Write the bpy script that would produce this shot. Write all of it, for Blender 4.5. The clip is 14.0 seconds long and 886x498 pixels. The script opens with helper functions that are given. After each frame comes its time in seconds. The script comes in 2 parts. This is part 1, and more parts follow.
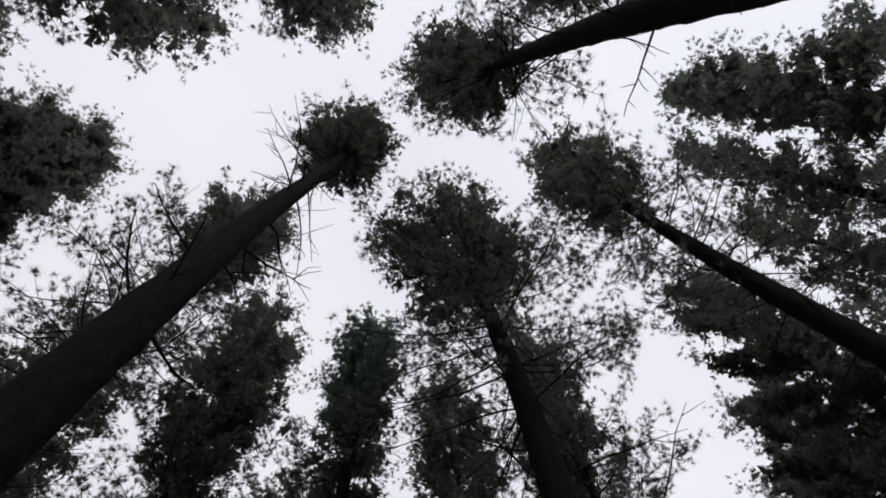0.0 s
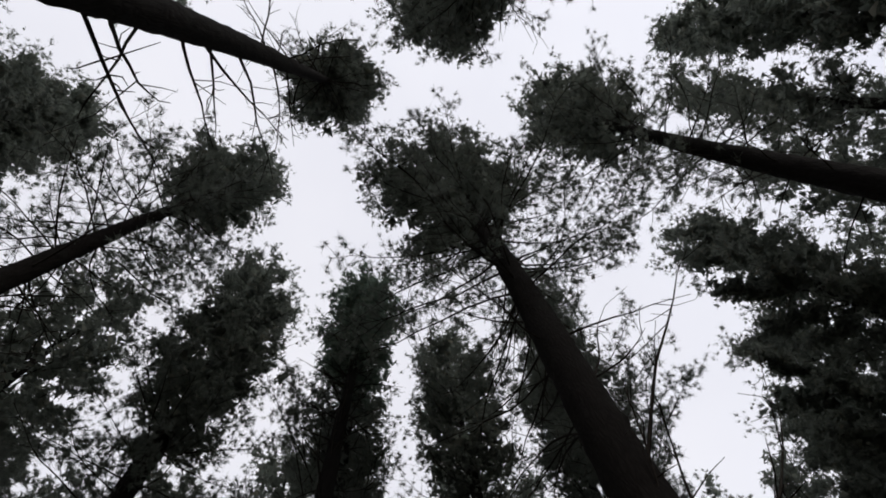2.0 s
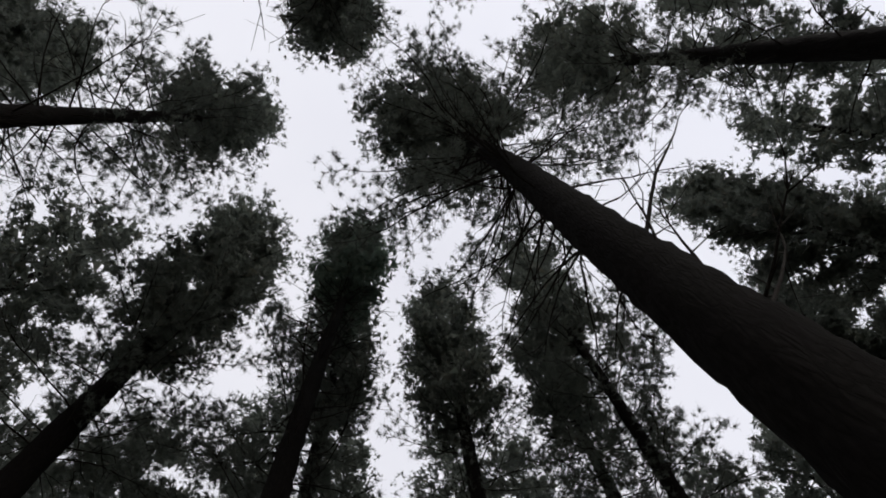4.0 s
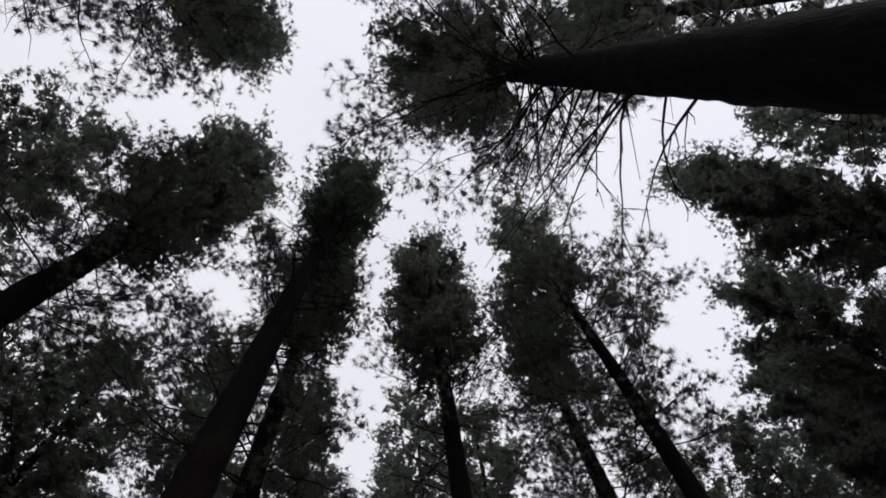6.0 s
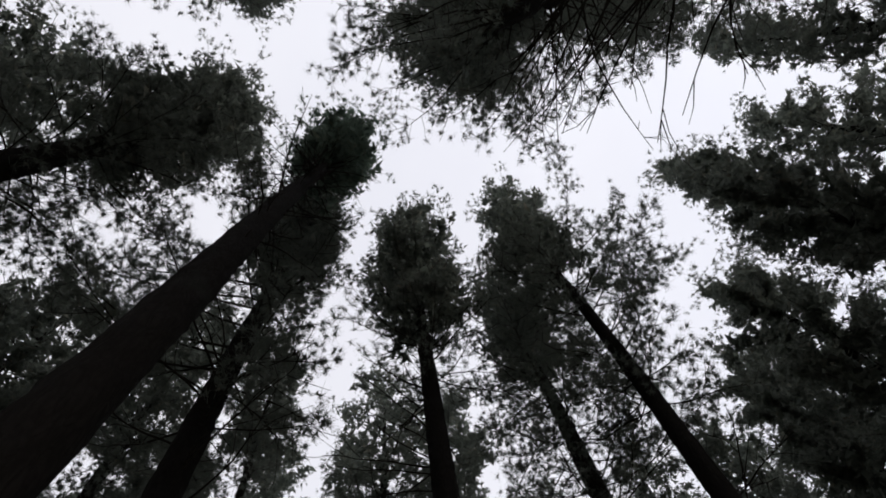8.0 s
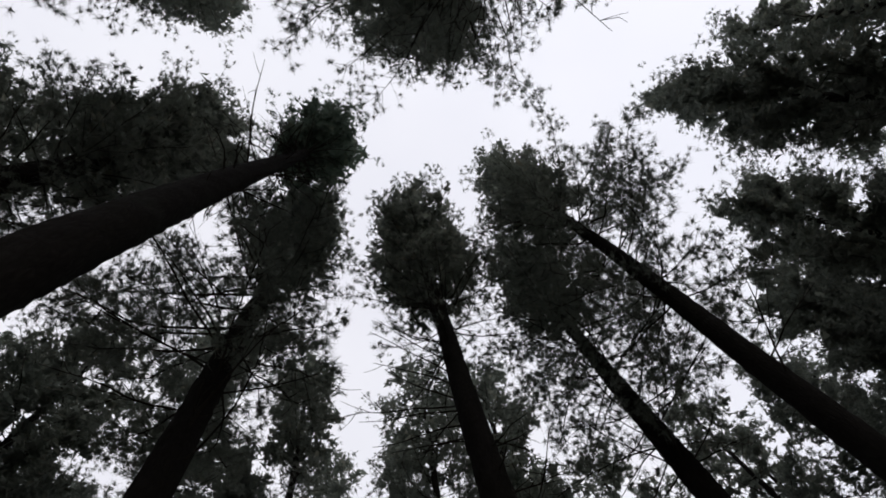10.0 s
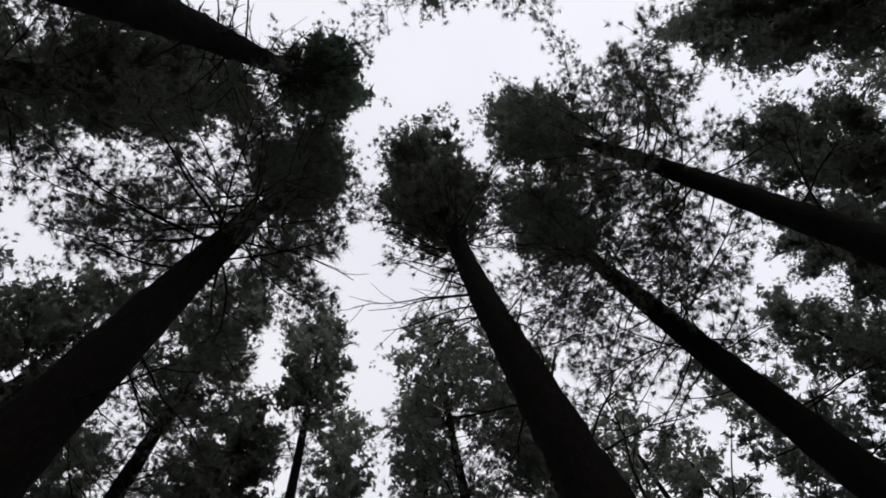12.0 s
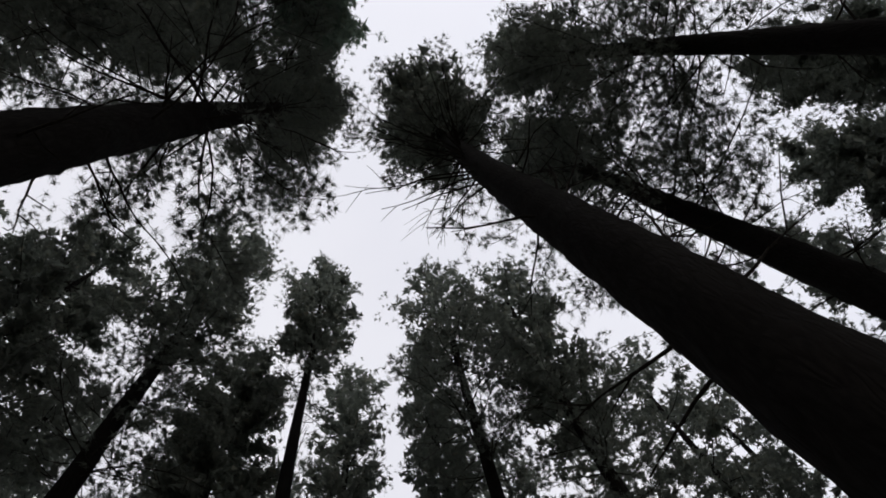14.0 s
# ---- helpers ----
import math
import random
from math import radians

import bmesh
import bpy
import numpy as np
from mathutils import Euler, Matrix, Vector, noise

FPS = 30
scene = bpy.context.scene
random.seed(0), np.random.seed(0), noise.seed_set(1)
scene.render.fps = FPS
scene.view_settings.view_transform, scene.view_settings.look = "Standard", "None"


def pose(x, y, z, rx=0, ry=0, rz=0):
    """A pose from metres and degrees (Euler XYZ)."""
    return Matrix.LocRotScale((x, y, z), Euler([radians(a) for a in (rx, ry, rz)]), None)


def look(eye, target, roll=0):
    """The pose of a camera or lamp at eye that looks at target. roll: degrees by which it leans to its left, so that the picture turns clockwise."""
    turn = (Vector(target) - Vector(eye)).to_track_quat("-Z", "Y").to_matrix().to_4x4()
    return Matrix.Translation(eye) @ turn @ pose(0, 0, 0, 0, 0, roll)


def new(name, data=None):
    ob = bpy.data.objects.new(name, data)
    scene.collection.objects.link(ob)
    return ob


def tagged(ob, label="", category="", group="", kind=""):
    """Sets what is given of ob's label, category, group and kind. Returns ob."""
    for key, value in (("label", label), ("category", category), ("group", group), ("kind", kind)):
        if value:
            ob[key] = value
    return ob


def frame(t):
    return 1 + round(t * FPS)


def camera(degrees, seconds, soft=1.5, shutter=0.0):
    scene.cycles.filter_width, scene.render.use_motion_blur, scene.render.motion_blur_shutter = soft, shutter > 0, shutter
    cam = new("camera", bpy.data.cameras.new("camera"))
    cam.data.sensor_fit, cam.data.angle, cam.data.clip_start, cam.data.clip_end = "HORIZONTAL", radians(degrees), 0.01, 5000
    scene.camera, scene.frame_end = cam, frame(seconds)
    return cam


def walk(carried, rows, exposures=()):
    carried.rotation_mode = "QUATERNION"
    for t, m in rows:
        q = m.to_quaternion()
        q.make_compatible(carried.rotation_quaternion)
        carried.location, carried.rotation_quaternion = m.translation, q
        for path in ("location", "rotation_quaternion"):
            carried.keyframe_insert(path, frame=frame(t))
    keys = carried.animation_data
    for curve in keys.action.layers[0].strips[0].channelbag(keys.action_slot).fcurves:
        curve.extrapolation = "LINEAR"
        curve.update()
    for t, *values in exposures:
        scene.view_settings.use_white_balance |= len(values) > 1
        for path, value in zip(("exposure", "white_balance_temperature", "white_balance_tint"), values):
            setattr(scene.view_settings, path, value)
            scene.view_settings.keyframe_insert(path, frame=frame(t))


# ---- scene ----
cam = camera(70.1, 14.0, soft=1.75)
PATH = [
    (0.0, (0.000, 0.000, 1.605), (0.658, 2.550, 11.252), -14.97),
    (0.5, (0.035, 0.448, 1.628), (0.694, 3.003, 11.274), -16.28),
    (1.0, (0.058, 0.910, 1.608), (0.724, 3.480, 11.249), -16.59),
    (1.5, (0.075, 1.391, 1.552), (0.730, 3.943, 11.199), -16.62),
    (2.0, (0.122, 1.862, 1.476), (0.781, 4.381, 11.131), -17.42),
    (2.5, (0.190, 2.350, 1.376), (0.867, 4.836, 11.038), -17.77),
    (3.0, (0.213, 2.844, 1.288), (0.877, 5.290, 10.961), -17.90),
    (5.5, (-0.212, 4.827, 1.248), (0.782, 7.449, 10.847), -15.85),
    (6.0, (-0.257, 5.235, 1.290), (0.813, 7.833, 10.887), -15.90),
    (6.5, (-0.301, 5.617, 1.347), (0.853, 8.154, 10.951), -16.32),
    (7.0, (-0.343, 5.997, 1.421), (0.908, 8.474, 11.029), -17.30),
    (7.5, (-0.357, 6.400, 1.518), (0.992, 8.804, 11.130), -18.35),
    (8.0, (-0.343, 6.830, 1.598), (1.085, 9.148, 11.220), -19.38),
    (10.5, (0.352, 8.282, 1.480), (1.371, 10.504, 11.177), -26.30),
    (11.0, (0.351, 8.712, 1.490), (1.313, 10.981, 11.182), -25.17),
    (11.5, (0.344, 9.164, 1.504), (1.266, 11.471, 11.191), -23.26),
    (12.0, (0.347, 9.634, 1.517), (1.256, 11.957, 11.201), -22.14),
    (12.5, (0.355, 10.095, 1.557), (1.264, 12.430, 11.238), -21.09),
    (13.0, (0.368, 10.499, 1.602), (1.265, 12.896, 11.269), -20.17),
    (13.5, (0.365, 10.884, 1.648), (1.226, 13.337, 11.304), -19.56),
    (14.0, (0.359, 11.252, 1.689), (1.195, 13.743, 11.338), -21.42),
]
walk(cam, [(t, look(eye, target, roll)) for t, eye, target, roll in PATH],
     exposures=[(0.0, 0.0), (1.2, 0.03), (3.0, 0.0), (6.5, 0.02), (8.0, 0.06), (11.0, 0.07), (12.5, 0.02), (14.0, 0.0)])

# ---- light ----
world = bpy.data.worlds.new("overcast")
scene.world = world
world.use_nodes = True
wn, wl = world.node_tree.nodes, world.node_tree.links
wn.clear()
sky = wn.new("ShaderNodeTexSky")
sky.sky_type, sky.sun_disc = "NISHITA", False
sky.sun_elevation, sky.sun_rotation = radians(42), radians(148)
bg_sky = wn.new("ShaderNodeBackground")
bg_sky.inputs["Strength"].default_value = 0.05
bg_cloud = wn.new("ShaderNodeBackground")
cloud_co = wn.new("ShaderNodeTexCoord")
cloud = wn.new("ShaderNodeTexNoise")
cloud.inputs["Scale"].default_value, cloud.inputs["Detail"].default_value = 2.2, 4.0
cloud_ramp = wn.new("ShaderNodeValToRGB")
cloud_ramp.color_ramp.elements[0].position, cloud_ramp.color_ramp.elements[1].position = 0.3, 0.75
cloud_ramp.color_ramp.elements[0].color = (0.775, 0.755, 0.785, 1)
cloud_ramp.color_ramp.elements[1].color = (0.875, 0.85, 0.865, 1)
bg_cloud.inputs["Strength"].default_value = 0.955
both = wn.new("ShaderNodeAddShader")
wout = wn.new("ShaderNodeOutputWorld")
wl.new(sky.outputs[0], bg_sky.inputs["Color"])
wl.new(cloud_co.outputs["Generated"], cloud.inputs["Vector"])
wl.new(cloud.outputs["Fac"], cloud_ramp.inputs["Fac"])
wl.new(cloud_ramp.outputs["Color"], bg_cloud.inputs["Color"])
wl.new(bg_sky.outputs[0], both.inputs[0])
wl.new(bg_cloud.outputs[0], both.inputs[1])
wl.new(both.outputs[0], wout.inputs["Surface"])

sun_data = bpy.data.lights.new("sun", "SUN")
sun_data.energy, sun_data.angle, sun_data.color = 1.0, radians(25), (1.0, 0.97, 0.93)
sun = new("sun", sun_data)
sun.matrix_world = look((12, -19, 20.5), (0, 0, 0))


# ---- materials ----
def material(name):
    m = bpy.data.materials.new(name)
    m.use_nodes = True
    return m, m.node_tree.nodes, m.node_tree.links, m.node_tree.nodes["Principled BSDF"]


def ramp(nodes, links, source, stops):
    r = nodes.new("ShaderNodeValToRGB")
    while len(r.color_ramp.elements) < len(stops):
        r.color_ramp.elements.new(0.5)
    for e, (pos, col) in zip(r.color_ramp.elements, stops):
        e.position, e.color = pos, (*col, 1)
    links.new(source, r.inputs["Fac"])
    return r.outputs["Color"]


def noise_node(nodes, links, vector, scale, detail=5.0, rough=0.6):
    n = nodes.new("ShaderNodeTexNoise")
    n.inputs["Scale"].default_value, n.inputs["Detail"].default_value, n.inputs["Roughness"].default_value = scale, detail, rough
    if vector:
        links.new(vector, n.inputs["Vector"])
    return n.outputs["Fac"]


def blend(nodes, links, kind, fac, a, b):
    n = nodes.new("ShaderNodeMixRGB")
    n.blend_type = kind
    for socket, value in zip(n.inputs, (fac, a, b)):
        if isinstance(value, (int, float)):
            socket.default_value = value
        elif isinstance(value, tuple):
            socket.default_value = (*value, 1)
        else:
            links.new(value, socket)
    return n.outputs[0]


def bark_material(name, dark, light, lichen):
    m, n, l, p = material(name)
    co = n.new("ShaderNodeTexCoord")
    stretch = n.new("ShaderNodeMapping")
    stretch.inputs["Scale"].default_value = (1.0, 1.0, 0.22)
    l.new(co.outputs["Object"], stretch.inputs["Vector"])
    plates = n.new("ShaderNodeTexVoronoi")
    plates.feature = "DISTANCE_TO_EDGE"
    plates.inputs["Scale"].default_value = 24.0
    warp = n.new("ShaderNodeVectorMath")
    warp.operation = "MULTIPLY_ADD"
    wnoise = n.new("ShaderNodeTexNoise")
    wnoise.inputs["Scale"].default_value = 9.0
    l.new(stretch.outputs[0], wnoise.inputs["Vector"])
    l.new(wnoise.outputs["Color"], warp.inputs[0])
    warp.inputs[1].default_value = (0.12, 0.12, 0.12)
    l.new(stretch.outputs[0], warp.inputs[2])
    l.new(warp.outputs[0], plates.inputs["Vector"])
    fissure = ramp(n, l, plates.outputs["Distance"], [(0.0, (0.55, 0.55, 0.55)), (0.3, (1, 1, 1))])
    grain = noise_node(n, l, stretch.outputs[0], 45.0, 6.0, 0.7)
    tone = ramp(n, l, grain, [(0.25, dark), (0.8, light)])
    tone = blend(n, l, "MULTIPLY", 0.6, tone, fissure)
    patch = noise_node(n, l, co.outputs["Object"], 1.3, 4.0)
    mask = ramp(n, l, patch, [(0.58, (0, 0, 0)), (0.72, (0.5, 0.5, 0.5))])
    tone = blend(n, l, "MIX", mask, tone, lichen)
    l.new(tone, p.inputs["Base Color"])
    p.inputs["Roughness"].default_value = 0.92
    p.inputs["Specular IOR Level"].default_value = 0.03
    height = blend(n, l, "MULTIPLY", 0.5, fissure, grain)
    bump = n.new("ShaderNodeBump")
    bump.inputs["Strength"].default_value, bump.inputs["Distance"].default_value = 0.8, 0.015
    l.new(height, bump.inputs["Height"])
    l.new(bump.outputs[0], p.inputs["Normal"])
    return m


def needle_material(name, low, high, old):
    m, n, l, p = material(name)
    geo = n.new("ShaderNodeNewGeometry")
    co = n.new("ShaderNodeTexCoord")
    tone = ramp(n, l, geo.outputs["Random Per Island"], [(0.0, low), (0.85, high), (1.0, old)])
    clump = noise_node(n, l, co.outputs["Object"], 0.9, 3.0)
    shade = ramp(n, l, clump, [(0.3, (0.65, 0.7, 0.65)), (0.7, (1.0, 1.0, 1.0))])
    tone = blend(n, l, "MULTIPLY", 1.0, tone, shade)
    l.new(tone, p.inputs["Base Color"])
    p.inputs["Roughness"].default_value = 0.7
    p.inputs["Specular IOR Level"].default_value = 0.2
    through_light = n.new("ShaderNodeBsdfTranslucent")
    l.new(tone, through_light.inputs["Color"])
    mixed = n.new("ShaderNodeMixShader")
    mixed.inputs["Fac"].default_value = 0.62
    l.new(p.outputs[0], mixed.inputs[1])
    l.new(through_light.outputs[0], mixed.inputs[2])
    l.new(mixed.outputs[0], n["Material Output"].inputs["Surface"])
    return m


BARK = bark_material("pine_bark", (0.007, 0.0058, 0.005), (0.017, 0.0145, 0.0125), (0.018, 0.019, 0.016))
TWIG = bark_material("twig_bark", (0.02, 0.016, 0.014), (0.045, 0.038, 0.032), (0.04, 0.044, 0.036))
NEEDLES = needle_material("pine_needles", (0.118, 0.13, 0.115), (0.18, 0.195, 0.168), (0.19, 0.178, 0.142))
NEEDLES_GREEN = needle_material("fresh_needles", (0.105, 0.14, 0.112), (0.155, 0.195, 0.155), (0.165, 0.175, 0.13))
# for the added woods out of view that keep out low sky light
UNSEEN_WOOD = needle_material("unseen_foliage", (0.028, 0.04, 0.022), (0.045, 0.06, 0.03), (0.05, 0.045, 0.03))

GROUND, gn, gl, gp = material("forest_floor")
gco = gn.new("ShaderNodeTexCoord")
g1 = ramp(gn, gl, noise_node(gn, gl, gco.outputs["Object"], 26.0, 8.0, 0.75), [(0.3, (0.035, 0.027, 0.02)), (0.55, (0.07, 0.054, 0.038)), (0.75, (0.12, 0.095, 0.068))])
g2 = ramp(gn, gl, noise_node(gn, gl, gco.outputs["Object"], 0.5, 4.0), [(0.45, (0, 0, 0)), (0.65, (0.6, 0.6, 0.6))])
gl.new(blend(gn, gl, "MIX", g2, g1, (0.04, 0.06, 0.022)), gp.inputs["Base Color"])
gp.inputs["Roughness"].default_value = 0.95
gb = gn.new("ShaderNodeBump")
gb.inputs["Distance"].default_value = 0.03
gl.new(noise_node(gn, gl, gco.outputs["Object"], 60.0, 6.0), gb.inputs["Height"])
gl.new(gb.outputs[0], gp.inputs["Normal"])


# ---- mesh helpers ----
def mesh_from(name, verts, tris, mat, smooth=False):
    """A mesh of triangles from two arrays."""
    me = bpy.data.meshes.new(name)
    verts, tris = np.asarray(verts, np.float32), np.asarray(tris, np.int32)
    me.vertices.add(len(verts))
    me.vertices.foreach_set("co", verts.ravel())
    me.loops.add(tris.size)
    me.loops.foreach_set("vertex_index", tris.ravel())
    me.polygons.add(len(tris))
    me.polygons.foreach_set("loop_start", np.arange(0, tris.size, 3, dtype=np.int32))
    if smooth:
        me.polygons.foreach_set("use_smooth", np.ones(len(tris), bool))
    me.materials.append(mat)
    me.update(calc_edges=True)
    return me


def part(name, me, parent, label=""):
    ob = new(name, me)
    ob.parent = parent
    return tagged(ob, label) if label else ob


def tube(path, radii, sides, rng=None, rough=0.0):
    """A tapered tube along a path: vertices and triangles, closed with a point at the end."""
    path, radii = np.asarray(path, float), np.asarray(radii, float)
    k = len(path)
    way = np.gradient(path, axis=0)
    way /= np.linalg.norm(way, axis=1)[:, None] + 1e-9
    ref = np.where(np.abs(way[:, 2:3]) > 0.9, [[1.0, 0, 0]], [[0, 0, 1.0]])
    u = np.cross(way, ref)
    u /= np.linalg.norm(u, axis=1)[:, None]
    v = np.cross(way, u)
    a = np.linspace(0, 2 * np.pi, sides, endpoint=False)
    r = radii[:, None] * np.ones(sides)
    if rng is not None and rough:
        r = r * (1 + rough * rng.normal(size=(k, sides)))
    ring = path[:, None] + r[..., None] * (np.cos(a)[None, :, None] * u[:, None] + np.sin(a)[None, :, None] * v[:, None])
    verts = np.concatenate([ring.reshape(-1, 3), path[-1:] + way[-1:] * radii[-1]])
    i, j = np.meshgrid(np.arange(k - 1), np.arange(sides), indexing="ij")
    p, q = (i * sides + j).ravel(), (i * sides + (j + 1) % sides).ravel()
    tris = np.concatenate([np.stack([p, q, q + sides], 1), np.stack([p, q + sides, p + sides], 1)])
    j = np.arange(sides)
    cap = np.stack([(k - 1) * sides + j, (k - 1) * sides + (j + 1) % sides, np.full(sides, k * sides)], 1)
    return verts, np.concatenate([tris, cap])


def join(pieces):
    verts, tris, n = [], [], 0
    for v, t in pieces:
        verts.append(v)
        tris.append(t + n)
        n += len(v)
    return np.concatenate(verts), np.concatenate(tris)


def tufts(places, ways, rng, hub, fringe, length=0.15, droop=0.0):
    """Needle tufts: a tight bunch of bud scales and short needles at each place, and a fringe of fine long needles that fan out round its way.
    hub: count and radius; fringe: count and width."""
    n = len(places)
    size = rng.uniform(0.7, 1.3, (n, 1))
    core = places[:, None, None] + rng.normal(size=(n, hub[0], 3, 3)) * (hub[1] * size)[..., None, None]
    count, width = fringe
    d = ways[:, None] * 0.3 + 0.62 * rng.normal(size=(n, count, 3))
    d[..., 2] -= droop
    d /= np.linalg.norm(d, axis=2)[..., None] + 1e-9
    long = length * size * rng.uniform(0.6, 1.2, (n, count))
    side = np.cross(d, rng.normal(size=(n, count, 3)))
    side /= np.linalg.norm(side, axis=2)[..., None] + 1e-9
    base = places[:, None] + rng.normal(size=(n, count, 3)) * 0.02
    w = width * rng.uniform(0.75, 1.25, (n, count, 1))
    blades = np.stack([base + side * w / 2, base + d * long[..., None], base - side * w / 2], 2)
    verts = np.concatenate([core.reshape(-1, 3), blades.reshape(-1, 3)])
    return verts, np.arange(len(verts)).reshape(-1, 3)


# ---- trees ----
def limb_path(start, az, elev, length, curl, rng, steps=6, wander=1.0):
    """A limb that leaves the trunk at an angle and bends up (or droops, with negative curl)."""
    pts, p, e, a = [np.array(start, float)], np.array(start, float), elev, az
    for _ in range(steps):
        p = p + length / steps * np.array([math.cos(e) * math.cos(a), math.cos(e) * math.sin(a), math.sin(e)])
        pts.append(p)
        e += curl / steps + wander * rng.normal() * 0.11
        a += wander * rng.normal() * 0.16
    return np.array(pts)


def along(p, s):
    """The point at the share s of a path, and the way there."""
    s = min(max(s, 0.0), 0.999) * (len(p) - 1)
    k = int(s)
    w = p[k + 1] - p[k]
    return p[k] + w * (s - k), w / (np.linalg.norm(w) + 1e-9)


def lobed(az, lobes):
    """The factor by which limbs are longer or shorter towards a bearing. lobes: (bearing, share, half width), in degrees."""
    g = 1.0
    for bearing, share, width in lobes:
        off = (math.degrees(az) - bearing + 180) % 360 - 180
        g += share * math.exp(-(off / width) ** 2)
    return max(g, 0.15)


HUB = [(5, 0.025), (4, 0.029), (4, 0.045)]
FRINGE = [(26, 0.0075), (17, 0.0105), (9, 0.022)]


def pine(label, x, y, lean=(0.0, 0.0), top=25.0, cap=(17.5, 1.8), skirt=(12.0, 2.4, 1.0), radius=0.22, lobes=(), skirt_lobes=(), cone=0.0, full=1.0, dead=10, dead_low=5.0,
         dead_reach=2.0, seed=0, droop=0.0, green=False, lod=0, snags=()):
    """One pine: an upright trunk, a dense cap of clumped needles, an open skirt of limbs with single tufts below it, and dead snags on the bare trunk.
    x, y: the trunk's place 10 m up. cap: the height of its foot and its radius; skirt: the height of its foot, its radius and its bushiness;
    lobes, skirt_lobes: the bearings to which they reach further; cone: 0 for a flat-topped cap, 1 for a pointed one; lod: 0 near, 2 far."""
    rng = np.random.default_rng(seed)
    root = tagged(new("pine_tree"), label, "pine tree", "pines of the stand")
    root.location = (x - 10 * lean[0], y - 10 * lean[1], 0)
    ph = rng.uniform(0, 6.28, 4)

    def axis(z):
        z = np.asarray(z, float)
        sway = 0.03 * np.sin(z * 0.45 + ph[0]), 0.03 * np.sin(z * 0.38 + ph[1])
        return np.stack([lean[0] * z + sway[0], lean[1] * z + sway[1], z], -1)

    def girth(z):
        z = np.asarray(z, float)
        return radius * (1 - 0.86 * np.clip(z / top, 0, 1) ** 2.0) + 0.5 * radius * np.exp(-np.clip(z, 0, None) / 0.35)

    # trunk
    zs = np.concatenate([[-0.3], np.linspace(0.1, 2, 6), np.linspace(2.2, top - 0.6, (150, 40, 20)[lod])])
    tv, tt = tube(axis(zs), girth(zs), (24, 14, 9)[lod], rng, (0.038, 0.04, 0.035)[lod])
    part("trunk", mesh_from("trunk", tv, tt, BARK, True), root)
    leaf = NEEDLES_GREEN if green else NEEDLES

    # the dense cap: limbs with clumps of tufts
    places, ways, fill = [], [], []
    foot, wide = cap
    z, az = foot, rng.uniform(0, 6.28)
    while z < top - 0.1:
        f = (z - foot) / (top - foot)
        dome = (0.72 + 0.28 * min(1.0, f / 0.3)) * (1.0 - 0.5 * max(0.0, (f - 0.65) / 0.35) ** 2)
        dome = dome * (1 - cone) + cone * (1.0 - 0.9 * f)
        for _ in range(3):
            az += 2.4 + rng.normal() * 0.3
            length = max(wide * dome * lobed(az, lobes) * rng.uniform(0.78, 1.05), 0.3)
            rise = 0.45 - 0.75 * droop
            start = max(z - length * math.sin(rise) * 0.9, 2.0)
            p = limb_path(axis(min(start, top - 0.7)), az, rise - 0.15, length, 0.35 - 0.8 * droop, rng, 5, 0.7)
            pieces = [tube(p, np.linspace(0.010 + 0.006 * length, 0.005, len(p)), (5, 4, 3)[lod])]
            m = max(2, int(length * (3.4, 2.9, 2.2)[lod] * full))
            for k in range(m):
                q, w = along(p, 0.25 + 0.75 * (k + rng.uniform(0.2, 0.9)) / m)
                out = rng.normal(size=3) * [1, 1, 0.5]
                out = w * 0.7 + out * 0.75 / np.linalg.norm(out) + [0, 0, 0.15 - 0.55 * droop]
                tl = rng.uniform(0.22, 0.5) * (0.75 + 0.15 * length)
                end = q + out * tl
                if lod == 0 and k > 0.4 * m:
                    pieces.append(tube([q, end], [0.006, 0.004], 3))
                n = 3 if k < 0.35 * m else int(rng.integers(6, 10)) if lod < 2 else 6
                ball = rng.normal(size=(n, 3))
                ball *= (rng.uniform(0.3, 1.0, (n, 1)) / np.linalg.norm(ball, axis=1)[:, None]) * rng.uniform(0.22, 0.42)
                ball[:, 2] *= 0.65
                if droop:
                    ball += out * rng.uniform(-0.1, 0.35, (n, 1))
                places.append(end + ball)
                ways.append(ball * 2.5 + out * 0.6)
                n = int(8 * full)
                if k < 0.75 * m:
                    fill.append(q + (end - q) * rng.uniform(-0.7, 0.6, (n, 1)) + rng.normal(size=(n, 3)) * 0.13)
            places.append(p[-1:])
            ways.append(p[-1:] - p[-2:-1])
            v, t = join(pieces)
            part("limb", mesh_from("limb", v, t, TWIG, True), root)
        z += rng.uniform(0.32, 0.52) * (1.0, 1.15, 1.5)[lod]
    fill = np.concatenate(fill)
    v, t = join([tufts(np.concatenate(places), np.concatenate(ways), rng, HUB[max(lod, 1)], (11, 0.013) if lod < 2 else FRINGE[2], (0.125, 0.14, 0.17)[lod], droop * 0.4),
                 tufts(fill, rng.normal(size=fill.shape) * 0.4, rng, (4, 0.085), (1, 0.05), 0.25, droop * 0.4)])
    part("crown", mesh_from("crown", v, t, leaf), root, "dense crown of dark needle clumps")

    # the open skirt: long limbs, twigs, single tufts
    low, wide, bushy = skirt
    z = low
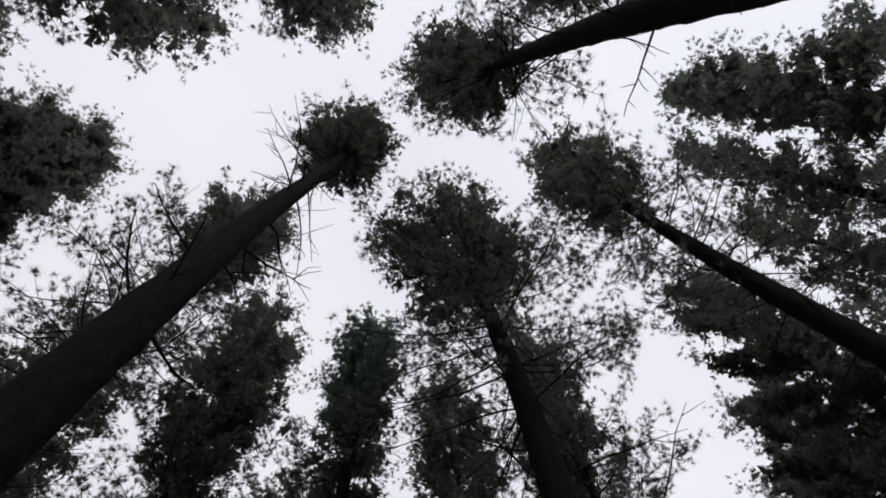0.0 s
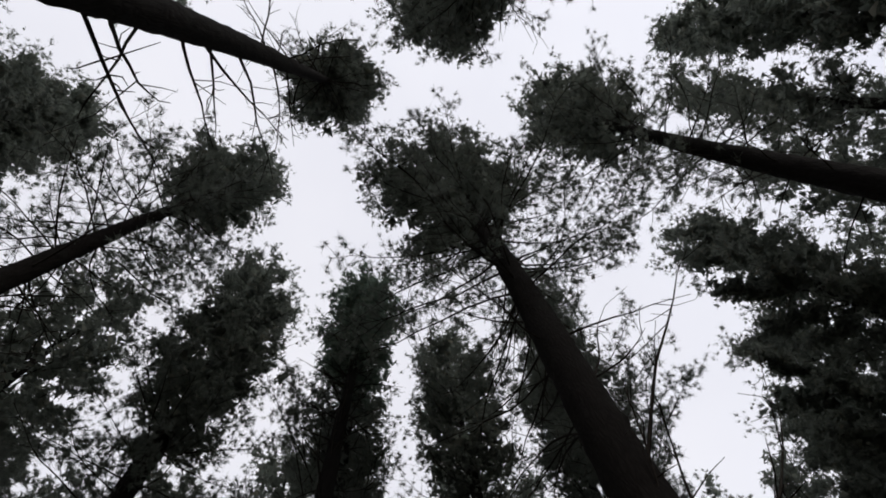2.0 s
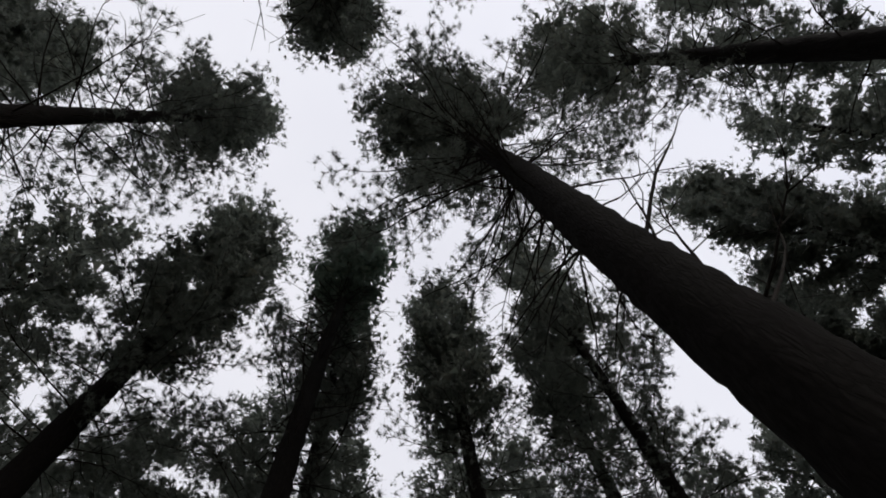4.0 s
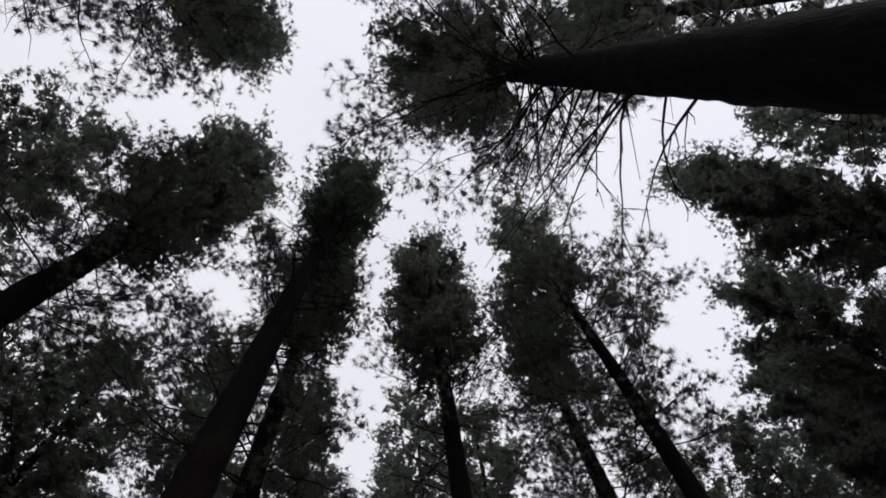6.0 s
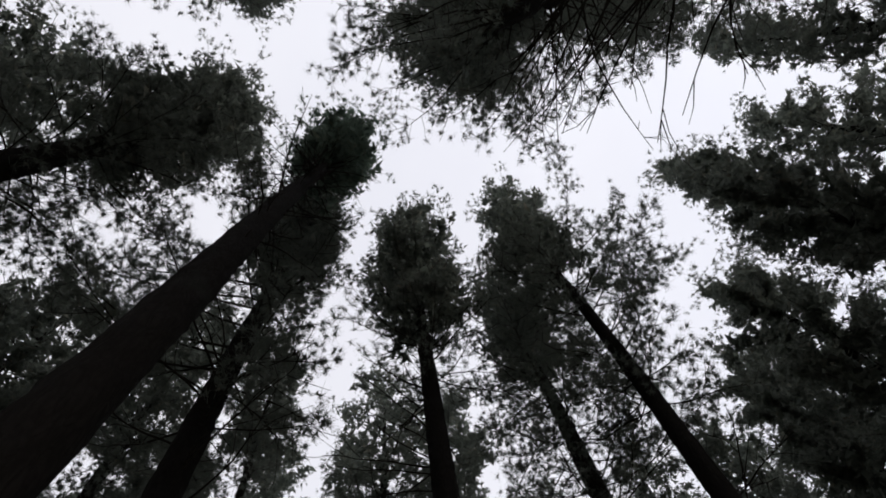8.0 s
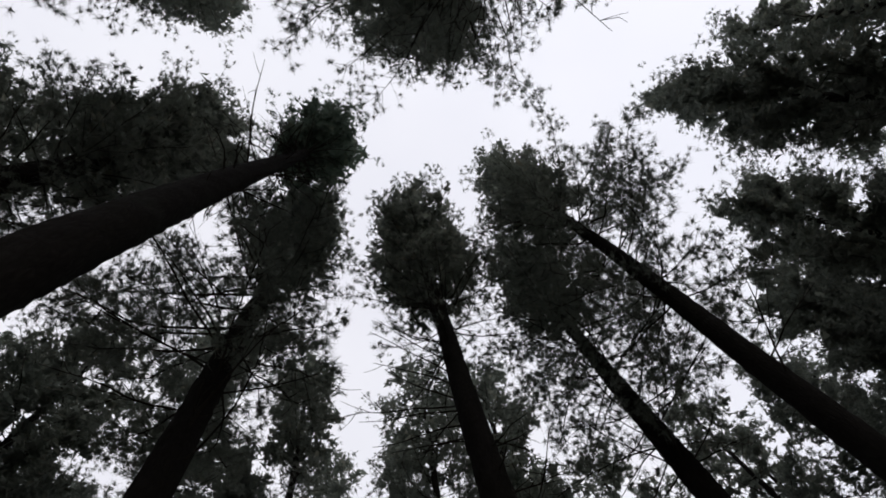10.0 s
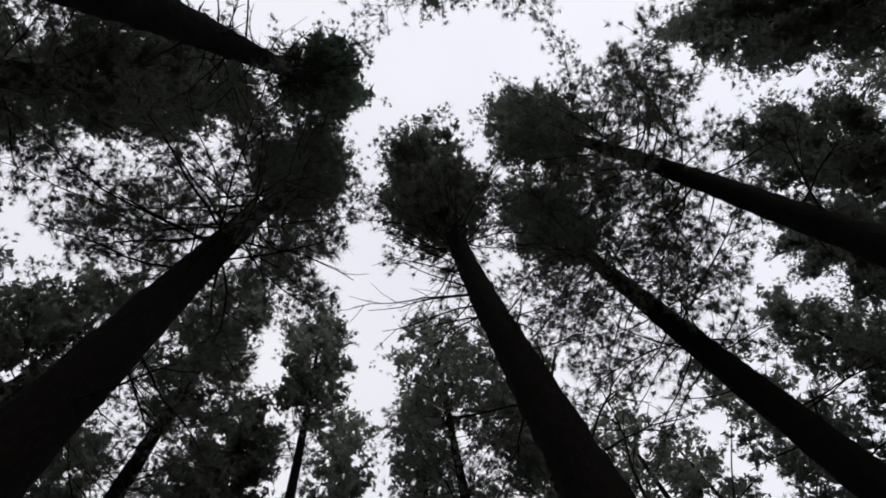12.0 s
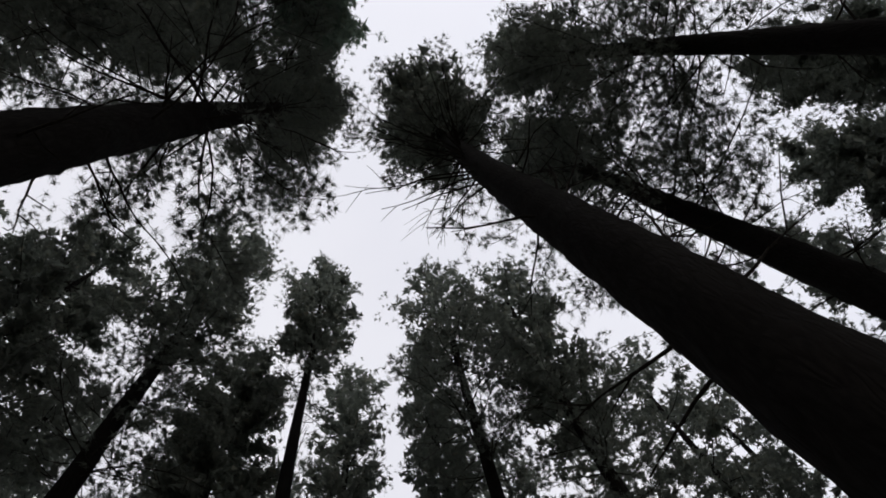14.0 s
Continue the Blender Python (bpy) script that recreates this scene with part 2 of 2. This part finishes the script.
    while z < foot + 0.3 and bushy > 0:
        f = (z - low) / max(foot - low, 0.5)
        for _ in range(3):
            az += 2.4 + rng.normal() * 0.35
            length = wide * (0.75 + 0.25 * min(1.0, 2 * f)) * lobed(az, skirt_lobes) * rng.uniform(0.6, 1.1)
            p = limb_path(axis(z), az, 0.05 + 0.35 * f + rng.normal() * 0.12, length, 0.45 - droop, rng, 7)
            pieces = [tube(p, np.linspace(0.009 + 0.0035 * length, 0.004, len(p)), (5, 4, 3)[lod])]
            places, ways = [p[-1:]], [p[-1:] - p[-2:-1]]
            m = max(3, int(length * (6.0, 5.0, 3.6)[lod]))
            for k in range(m):
                s = 0.16 + 0.84 * (k + rng.uniform(0, 1)) / m
                q, w = along(p, s)
                turn = np.cross(w, [0, 0, 1.0]) * (1 if k % 2 else -1)
                out = w * rng.uniform(0.3, 0.9) + turn * rng.uniform(0.4, 1.0) + rng.normal(size=3) * 0.3 + [0, 0, 0.2 - 0.5 * droop]
                out /= np.linalg.norm(out)
                tl = rng.uniform(0.2, 0.6) * (1.25 - 0.6 * s) * (0.6 + 0.18 * length)
                mid = q + out * tl * 0.5 + rng.normal(size=3) * 0.03
                end = mid + (out + [0, 0, 0.3 - 0.7 * droop]) * tl * 0.5
                if lod < 2:
                    pieces.append(tube([q, mid, end], [0.007, 0.005, 0.004], 3))
                n = int(bushy * rng.uniform(1.2, 3.6) * (1.0, 1.4, 1.4)[lod] + 0.5)
                g = np.concatenate([[1.0], rng.uniform(0.35, 1.0, max(n - 1, 0))])[:max(n, 1), None]
                places.append(q + (end - q) * g + rng.normal(size=(len(g), 3)) * 0.12 * (g < 1))
                ways.append(np.tile(out, (len(g), 1)) + rng.normal(size=(len(g), 3)) * 0.3)
            v, t = join(pieces)
            limb = part("limb", mesh_from("limb", v, t, TWIG, True), root)
            v, t = tufts(np.concatenate(places), np.concatenate(ways), rng, HUB[lod], FRINGE[lod], (0.15, 0.14, 0.17)[lod], droop * 0.4)
            part("needles", mesh_from("needles", v, t, leaf), limb)
        z += rng.uniform(0.35, 0.6) * (1.0, 1.1, 1.5)[lod]

    # dead snags on the bare trunk
    plan = [(radians(d), zd, radians(e), length, curl) for d, zd, e, length, curl in snags]
    for _ in range(dead):
        zd = dead_low + (low + 1.5 - dead_low) * rng.uniform() ** 0.7
        f = (zd - dead_low) / max(low - dead_low, 1)
        plan.append((rng.uniform(0, 6.28), zd, rng.normal() * 0.25 + 0.15, dead_reach * rng.uniform(0.3, 1.1) * (0.6 + 0.5 * f), rng.normal() * 0.5))
    for k, (angle, zd, e, length, curl) in enumerate(plan):
        p = limb_path(axis(zd), angle, e, length, curl, rng, 7, 0.6 if k < len(snags) else 0.8)
        pieces = [tube(p, np.linspace(0.011 + 0.003 * length, 0.004, len(p)), 5)]
        for _ in range(int(rng.integers(3, 7) + 0.9 * length)):
            q, w = along(p, rng.uniform(0.25, 0.95))
            w = w * 0.8 + rng.normal(size=3) * 0.5
            tl = min(length, 3.0) * rng.uniform(0.12, 0.36) * (0.6 if k < len(snags) else 1.0)
            a = q + w * tl * 0.5
            b = a + (w + rng.normal(size=3) * 0.3) * tl * 0.5
            pieces.append(tube([q, a, b], [0.007, 0.005, 0.003], 3))
        v, t = join(pieces)
        part("dead_branch", mesh_from("dead_branch", v, t, TWIG, True), root, "bare dead branch")
    return root


# the ground, one sheet to the horizon
gx = np.concatenate([[-900, -300, -120], np.linspace(-60, 60, 61), [120, 300, 900]])
gX, gY = np.meshgrid(gx, gx + 6, indexing="ij")
near = np.exp(-((gX / 70) ** 2 + ((gY - 6) / 70) ** 2))
gZ = near * (0.06 * np.sin(gX * 0.9 + 1) * np.cos(gY * 0.7) + 0.04 * np.sin(gX * 2.1 + gY * 1.3))
i, j = np.meshgrid(np.arange(len(gx) - 1), np.arange(len(gx) - 1), indexing="ij")
a = (i * len(gx) + j).ravel()
tri = np.concatenate([np.stack([a, a + len(gx), a + len(gx) + 1], 1), np.stack([a, a + len(gx) + 1, a + 1], 1)])
tagged(new("ground", mesh_from("ground", np.stack([gX, gY, gZ], -1).reshape(-1, 3), tri, GROUND, True)),
       "brown forest floor of needle litter and moss", "ground", kind="structure")

PINE = "tall pine with dark furrowed bark and tufted needles"
DENSE = "tall pine with a dense drooping crown of needles"
SNAGS = [(-35, 5.45, 60, 3.7, 0.1), (3, 3.9, 55, 3.8, 0.05), (-25, 4.2, 66, 2.4, 0.15), (-72, 4.75, 75, 1.8, 0.1), (8, 6.9, 69, 3.2, 0.1), (-10, 8.5, 30, 2.3, -0.4), (0, 7.4, 20, 1.2, 0.2),
         (100, 6.0, 75, 3.4, -1.3), (97, 6.1, 74, 3.0, -1.2), (62, 5.15, 75, 2.9, -1.0), (80, 7.9, 25, 1.5, -0.3), (78, 9.0, 25, 2.2, -0.4), (90, 9.8, 15, 2.3, -0.4), (76, 11.3, 10, 2.4, -0.3), (100, 7.0, 25, 1.8, -0.3),
         (102, 8.3, 20, 2.0, -0.3), (60, 10.6, 5, 2.6, -0.3), (120, 10.2, 0, 2.2, -0.2), (-60, 4.0, 20, 1.0, 0.2)]
SNAGS += [(58 + 21 * k, 6.2 + 0.8 * k, 40 - 9 * k, 1.5 + 0.5 * (k % 2), -0.9 + 0.5 * k) for k in range(4)]
pine("thick pine with long straight dead branches below its crown", 1.90, 4.96, (0.013, 0.012), 25.5, (17.2, 2.05), (10.5, 3.5, 1.4), 0.24, [(180, 0.7, 50), (-120, 0.3, 40)], [(180, 0.2, 50)], dead=14, dead_low=7.5, dead_reach=2.2, seed=1, snags=SNAGS)
SNAGS = [(131, 5.5, 60, 2.6, 0.0), (116, 6.8, 55, 2.1, 0.0), (112, 7.6, 45, 1.6, -0.1), (82, 10.2, 8, 1.3, -0.1), (93, 8.4, 60, 2.8, -0.1), (100, 5.1, 45, 1.7, 0.0), (150, 6.2, 30, 1.3, 0.0),
         (80, 7.1, 60, 2.2, 0.0), (-110, 5.0, 35, 0.7, 0.1), (-130, 6.2, 25, 0.9, 0.1), (-60, 5.3, 45, 0.6, 0.0), (-100, 10.0, 20, 1.0, 0.2), (85, 11.2, 0, 1.2, -0.2), (-120, 12.0, 5, 1.4, 0.1)]
pine("slender pine with a small round crown and dead twigs", -1.43, 1.45, (0.008, 0.03), 24.5, (17.5, 1.3), (16.0, 1.3, 0.9), 0.14, [(175, 0.45, 60)], dead=22, dead_low=9.0, dead_reach=1.6, seed=2, snags=SNAGS)
pine("dark pine with dead twigs hanging along its bare trunk", 2.3, -0.55, (-0.03, 0.025), 25.0, (17.0, 1.5), (13.5, 2.3, 0.9), 0.185, [(170, 0.5, 60)], [(140, 0.25, 60)], dead=28, dead_reach=1.6, seed=3)
pine("tall straight pine with a narrow dark crown", 5.92, 3.21, (-0.011, -0.011), 25.5, (18.0, 1.6), (11.5, 2.1, 1.2), 0.21, [(-130, 0.35, 50)], [(-80, 0.25, 50), (90, 0.2, 50)], dead=20, dead_reach=1.4, seed=4)
pine(PINE, 11.6, 2.75, (0.005, -0.005), 27.0, (17.5, 1.25), (12.0, 1.7, 1.3), 0.2, cone=0.3, dead=8, seed=5, lod=1)
pine(DENSE, 11.2, 0.4, (0, 0), 28.0, (14.5, 1.35), (12.0, 1.5, 1.2), 0.2, [(-95, 0.6, 60)], cone=0.4, full=1.5, dead=6, seed=6, droop=0.25, lod=1)
pine("slim leaning pine with an open feathery crown", -4.94, 4.06, (0.002, 0.053), 25.5, (17.8, 1.4), (11.0, 2.3, 1.3), 0.17, [(-90, 0.25, 50)], [(180, 0.4, 60)], dead=28, dead_reach=2.0, seed=7)
pine("stout pine with a heavy dense rounded crown", -5.57, 9.28, (0.024, 0.001), 26.0, (15.0, 2.05), (10.5, 2.5, 1.9), 0.27, [(-65, 0.25, 40), (95, -0.25, 70)], [(-100, 0.3, 50)], full=1.2, dead=12, seed=8)
SNAGS = [(-90, 11.0, 29, 2.1, 0.1)] + [(-150 + 61 * k, 12.4 + 0.22 * k, 52, 1.25 + 0.15 * (k % 3), 0.25) for k in range(22)]
pine("tall pine with a small fresh green crown", -1.54, 8.98, (0.025, 0.02), 24.5, (17.8, 1.35), (16.0, 1.0, 0.7), 0.2, [(-80, 0.2, 60)], dead=64, dead_low=8.0, dead_reach=1.25, seed=9, green=True, snags=SNAGS)
pine("tall pine with loose spreading branches and star-like needle tufts", -1.76, 11.53, (-0.003, 0.007), 24.5, (16.0, 1.4), (9.0, 2.8, 2.3), 0.21, [(-70, 0.2, 60)], [(-170, 0.85, 70), (15, -0.3, 60)], dead=14, seed=10)
SNAGS = [(-20, 3.95, 74, 2.6, 0.1), (-20, 5.45, 65, 1.6, 0.1), (-20, 6.5, 70, 2.2, 0.1), (188, 6.6, -12, 1.1, 0.1), (11, 5.65, 38, 1.7, -0.2), (-21, 4.25, 33, 1.1, 0.2), (125, 4.2, 25, 1.0, 0.0),
         (115, 3.9, 25, 0.9, 0.0), (60, 5.6, 25, 1.8, 0.4)]
SNAGS += [(165 + 9 * k, 9.2 + 0.4 * k, 6 - 3 * (k % 4), 1.3 + 0.2 * (k % 3), 0.3) for k in range(11)]
pine("thick pine with broken dead branches along its trunk", 1.74, 12.35, (-0.003, 0.005), 25.5, (16.5, 1.85), (12.5, 2.3, 0.9), 0.222, [(-90, 0.3, 60)], dead=18, dead_low=6.0, dead_reach=2.0, seed=11, snags=SNAGS)
pine("slender leaning pine with a full rounded crown", 4.99, 10.85, (0.004, -0.033), 26.0, (17.5, 1.45), (10.5, 2.2, 2.1), 0.175, [], [(-50, 0.5, 60)], dead=12, seed=12)
pine("thick-trunked pine with thin open foliage on long branches", 5.20, 13.39, (0.009, 0.001), 24.5, (17.5, 1.45), (10.0, 2.6, 1.8), 0.235, [(-110, 0.2, 60)], [(-60, 0.3, 60), (130, 0.3, 45)], dead=14, seed=13)
pine(PINE, -1.77, 18.33, (-0.028, -0.006), 25.5, (19.0, 1.4), (16.0, 1.1, 1.0), 0.16, dead=12, dead_reach=1.3, seed=14, lod=1)
pine(PINE, -4.88, 17.09, (-0.014, -0.004), 26.0, (17.2, 1.75), (11.0, 2.1, 1.6), 0.21, [(-110, 0.25, 60)], dead=14, seed=15, lod=1)
pine(PINE, 2.15, 19.0, (0.0, 0.0), 26.5, (19.0, 1.5), (13.0, 2.0, 1.6), 0.17, [(180, 0.3, 60)], [(180, 0.2, 60)], full=0.8, dead=10, seed=16, lod=1)
pine(DENSE, 11.4, 7.5, (0, 0), 24.0, (14.5, 1.6), (12.0, 1.9, 1.2), 0.2, [(180, 1.35, 40)], [(180, 0.5, 40)], cone=0.3, full=1.5, dead=6, seed=17, droop=0.15, lod=1)
pine(PINE, 13.6, 5.1, (0, 0), 25.5, (15.5, 1.5), (12.0, 1.8, 1.2), 0.2, cone=0.3, dead=6, seed=33, lod=1)
pine(DENSE, 13.3, 11.0, (0, 0), 22.5, (12.5, 1.75), (11.0, 1.8, 1.2), 0.2, [(180, 1.0, 40), (-100, 0.25, 45)], [(180, 0.6, 40)], cone=0.3, full=1.6, dead=6, seed=18, droop=0.15, lod=1)
pine(DENSE, 15.1, 14.0, (0, 0), 23.0, (12.0, 1.9), (10.0, 1.9, 1.6), 0.2, [(180, 0.9, 45)], [(180, 0.5, 40)], cone=0.3, full=1.9, dead=6, seed=19, droop=0.15, lod=1)
pine(DENSE, -11.9, 2.5, (0, 0), 27.5, (13.0, 3.0), (12.0, 2.4, 1.2), 0.2, [(-90, 0.2, 60)], cone=0.5, full=2.1, dead=4, seed=20, droop=0.45, lod=1)
pine(PINE, -10.4, 9.0, (0, 0), 25.0, (14.0, 2.5), (10.0, 2.8, 1.3), 0.2, dead=6, seed=21, lod=1)
pine(PINE, -8.8, 16.4, (0, 0), 23.8, (12.5, 2.4), (8.0, 2.7, 2.2), 0.2, full=1.2, dead=6, seed=22, lod=1)
pine(PINE, -1.5, 23.0, (0, 0), 27.0, (15.0, 2.0), (10.0, 2.2, 1.3), 0.18, cone=0.5, dead=4, seed=23, lod=1)
pine(PINE, -4.4, 20.4, (0, 0), 22.5, (13.5, 2.2), (9.0, 2.3, 1.5), 0.18, cone=0.3, full=1.5, dead=4, seed=24, lod=1)
pine(PINE, 1.5, 22.4, (0, 0), 27.0, (14.0, 1.6), (10.0, 1.6, 1.3), 0.18, cone=0.4, dead=4, seed=25, lod=1)
pine(PINE, 4.5, 19.0, (0, 0), 25.5, (15.5, 2.0), (10.5, 2.3, 1.6), 0.19, dead=10, seed=26, lod=1)
pine(DENSE, -6.7, -2.2, (0, 0), 25.0, (16.0, 1.7), (14.0, 1.7, 1.0), 0.2, dead=4, seed=27, droop=0.5, lod=1)
pine(PINE, -2.3, -2.7, (0, 0), 25.0, (17.5, 1.9), (15.0, 2.2, 1.0), 0.2, dead=8, seed=28, lod=1)
pine(PINE, -13.4, -1.6, (0, 0), 25.0, (17.0, 1.4), (15.0, 1.6, 1.0), 0.2, dead=4, seed=29, lod=1)
pine(PINE, 5.0, -3.4, (0, 0), 25.0, (16.5, 2.0), (15.0, 2.4, 1.0), 0.2, dead=8, seed=30, lod=1)
pine(DENSE, 14.6, 17.2, (0, 0), 23.0, (13.5, 1.9), (10.0, 2.0, 1.3), 0.18, cone=0.4, full=1.2, dead=4, seed=31, lod=1)
pine(PINE, -11.5, 15.0, (0, 0), 22.0, (11.5, 2.0), (7.5, 2.4, 1.5), 0.19, dead=4, seed=34, lod=1)
pine("young shorter pine with light open foliage", -9.2, 19.6, (0, 0), 20.0, (13.5, 1.9), (8.0, 2.3, 1.3), 0.16, dead=6, seed=32, lod=1)
for n, (x, y) in enumerate([(-13.5, 13.2), (-14.0, 18.5), (-11.5, 22.5), (-8.3, 25.6), (15.4, 21.5), (9.4, 22.4), (13.2, 20.0), (6.8, 23.6), (4.2, 25.8), (17.6, 8.2), (18.6, 18.6),
                           (-15.6, 6.0), (16.6, 3.4), (15.8, -1.6), (-4.6, 26.2), (12.4, 24.0)]):
    pine(PINE, x, y, (0.0, 0.0), 24.5 + 0.37 * (n % 4), (13.0 + 0.8 * (n % 3), 2.1), (9.0 + 0.8 * (n % 3), 2.5, 1.6), 0.19, cone=0.2, dead=5, seed=100 + n, lod=2)


# woods out of view, added all round the stand to block horizon light
def unseen_woods():
    rng = np.random.default_rng(77)
    pieces_w, pieces_f = [], []
    for k in range(240):
        ang, r = k * 2.39996, rng.uniform(30, 58)
        c = np.array([r * math.cos(ang), 6 + r * math.sin(ang), 0])
        h = rng.uniform(19, 25)
        pieces_w.append(tube([c + [0, 0, -0.2], c + [0, 0, h * 0.6], c + [0, 0, h]], [0.24, 0.18, 0.04], 6))
        n = 70
        z = h * rng.uniform(0.05, 1.0, n)
        rr = (1.2 + 1.8 * (1 - z / h)) * np.sqrt(rng.uniform(0, 1, n))
        an = rng.uniform(0, 6.28, n)
        p = c + np.stack([rr * np.cos(an), rr * np.sin(an), z], 1)
        pieces_f.append(tufts(p, rng.normal(size=(n, 3)) * 0.4 + [0, 0, 0.3], rng, (3, 0.32), (2, 0.4), 1.0))
    v, t = join(pieces_w)
    wood = tagged(new("unseen_woods", mesh_from("unseen_trunks", v, t, BARK)), "unseen pine woods added all round to block low sky light", "woods", kind="stuff")
    v, t = join(pieces_f)
    part("foliage", mesh_from("unseen_foliage", v, t, UNSEEN_WOOD), wood)


unseen_woods()
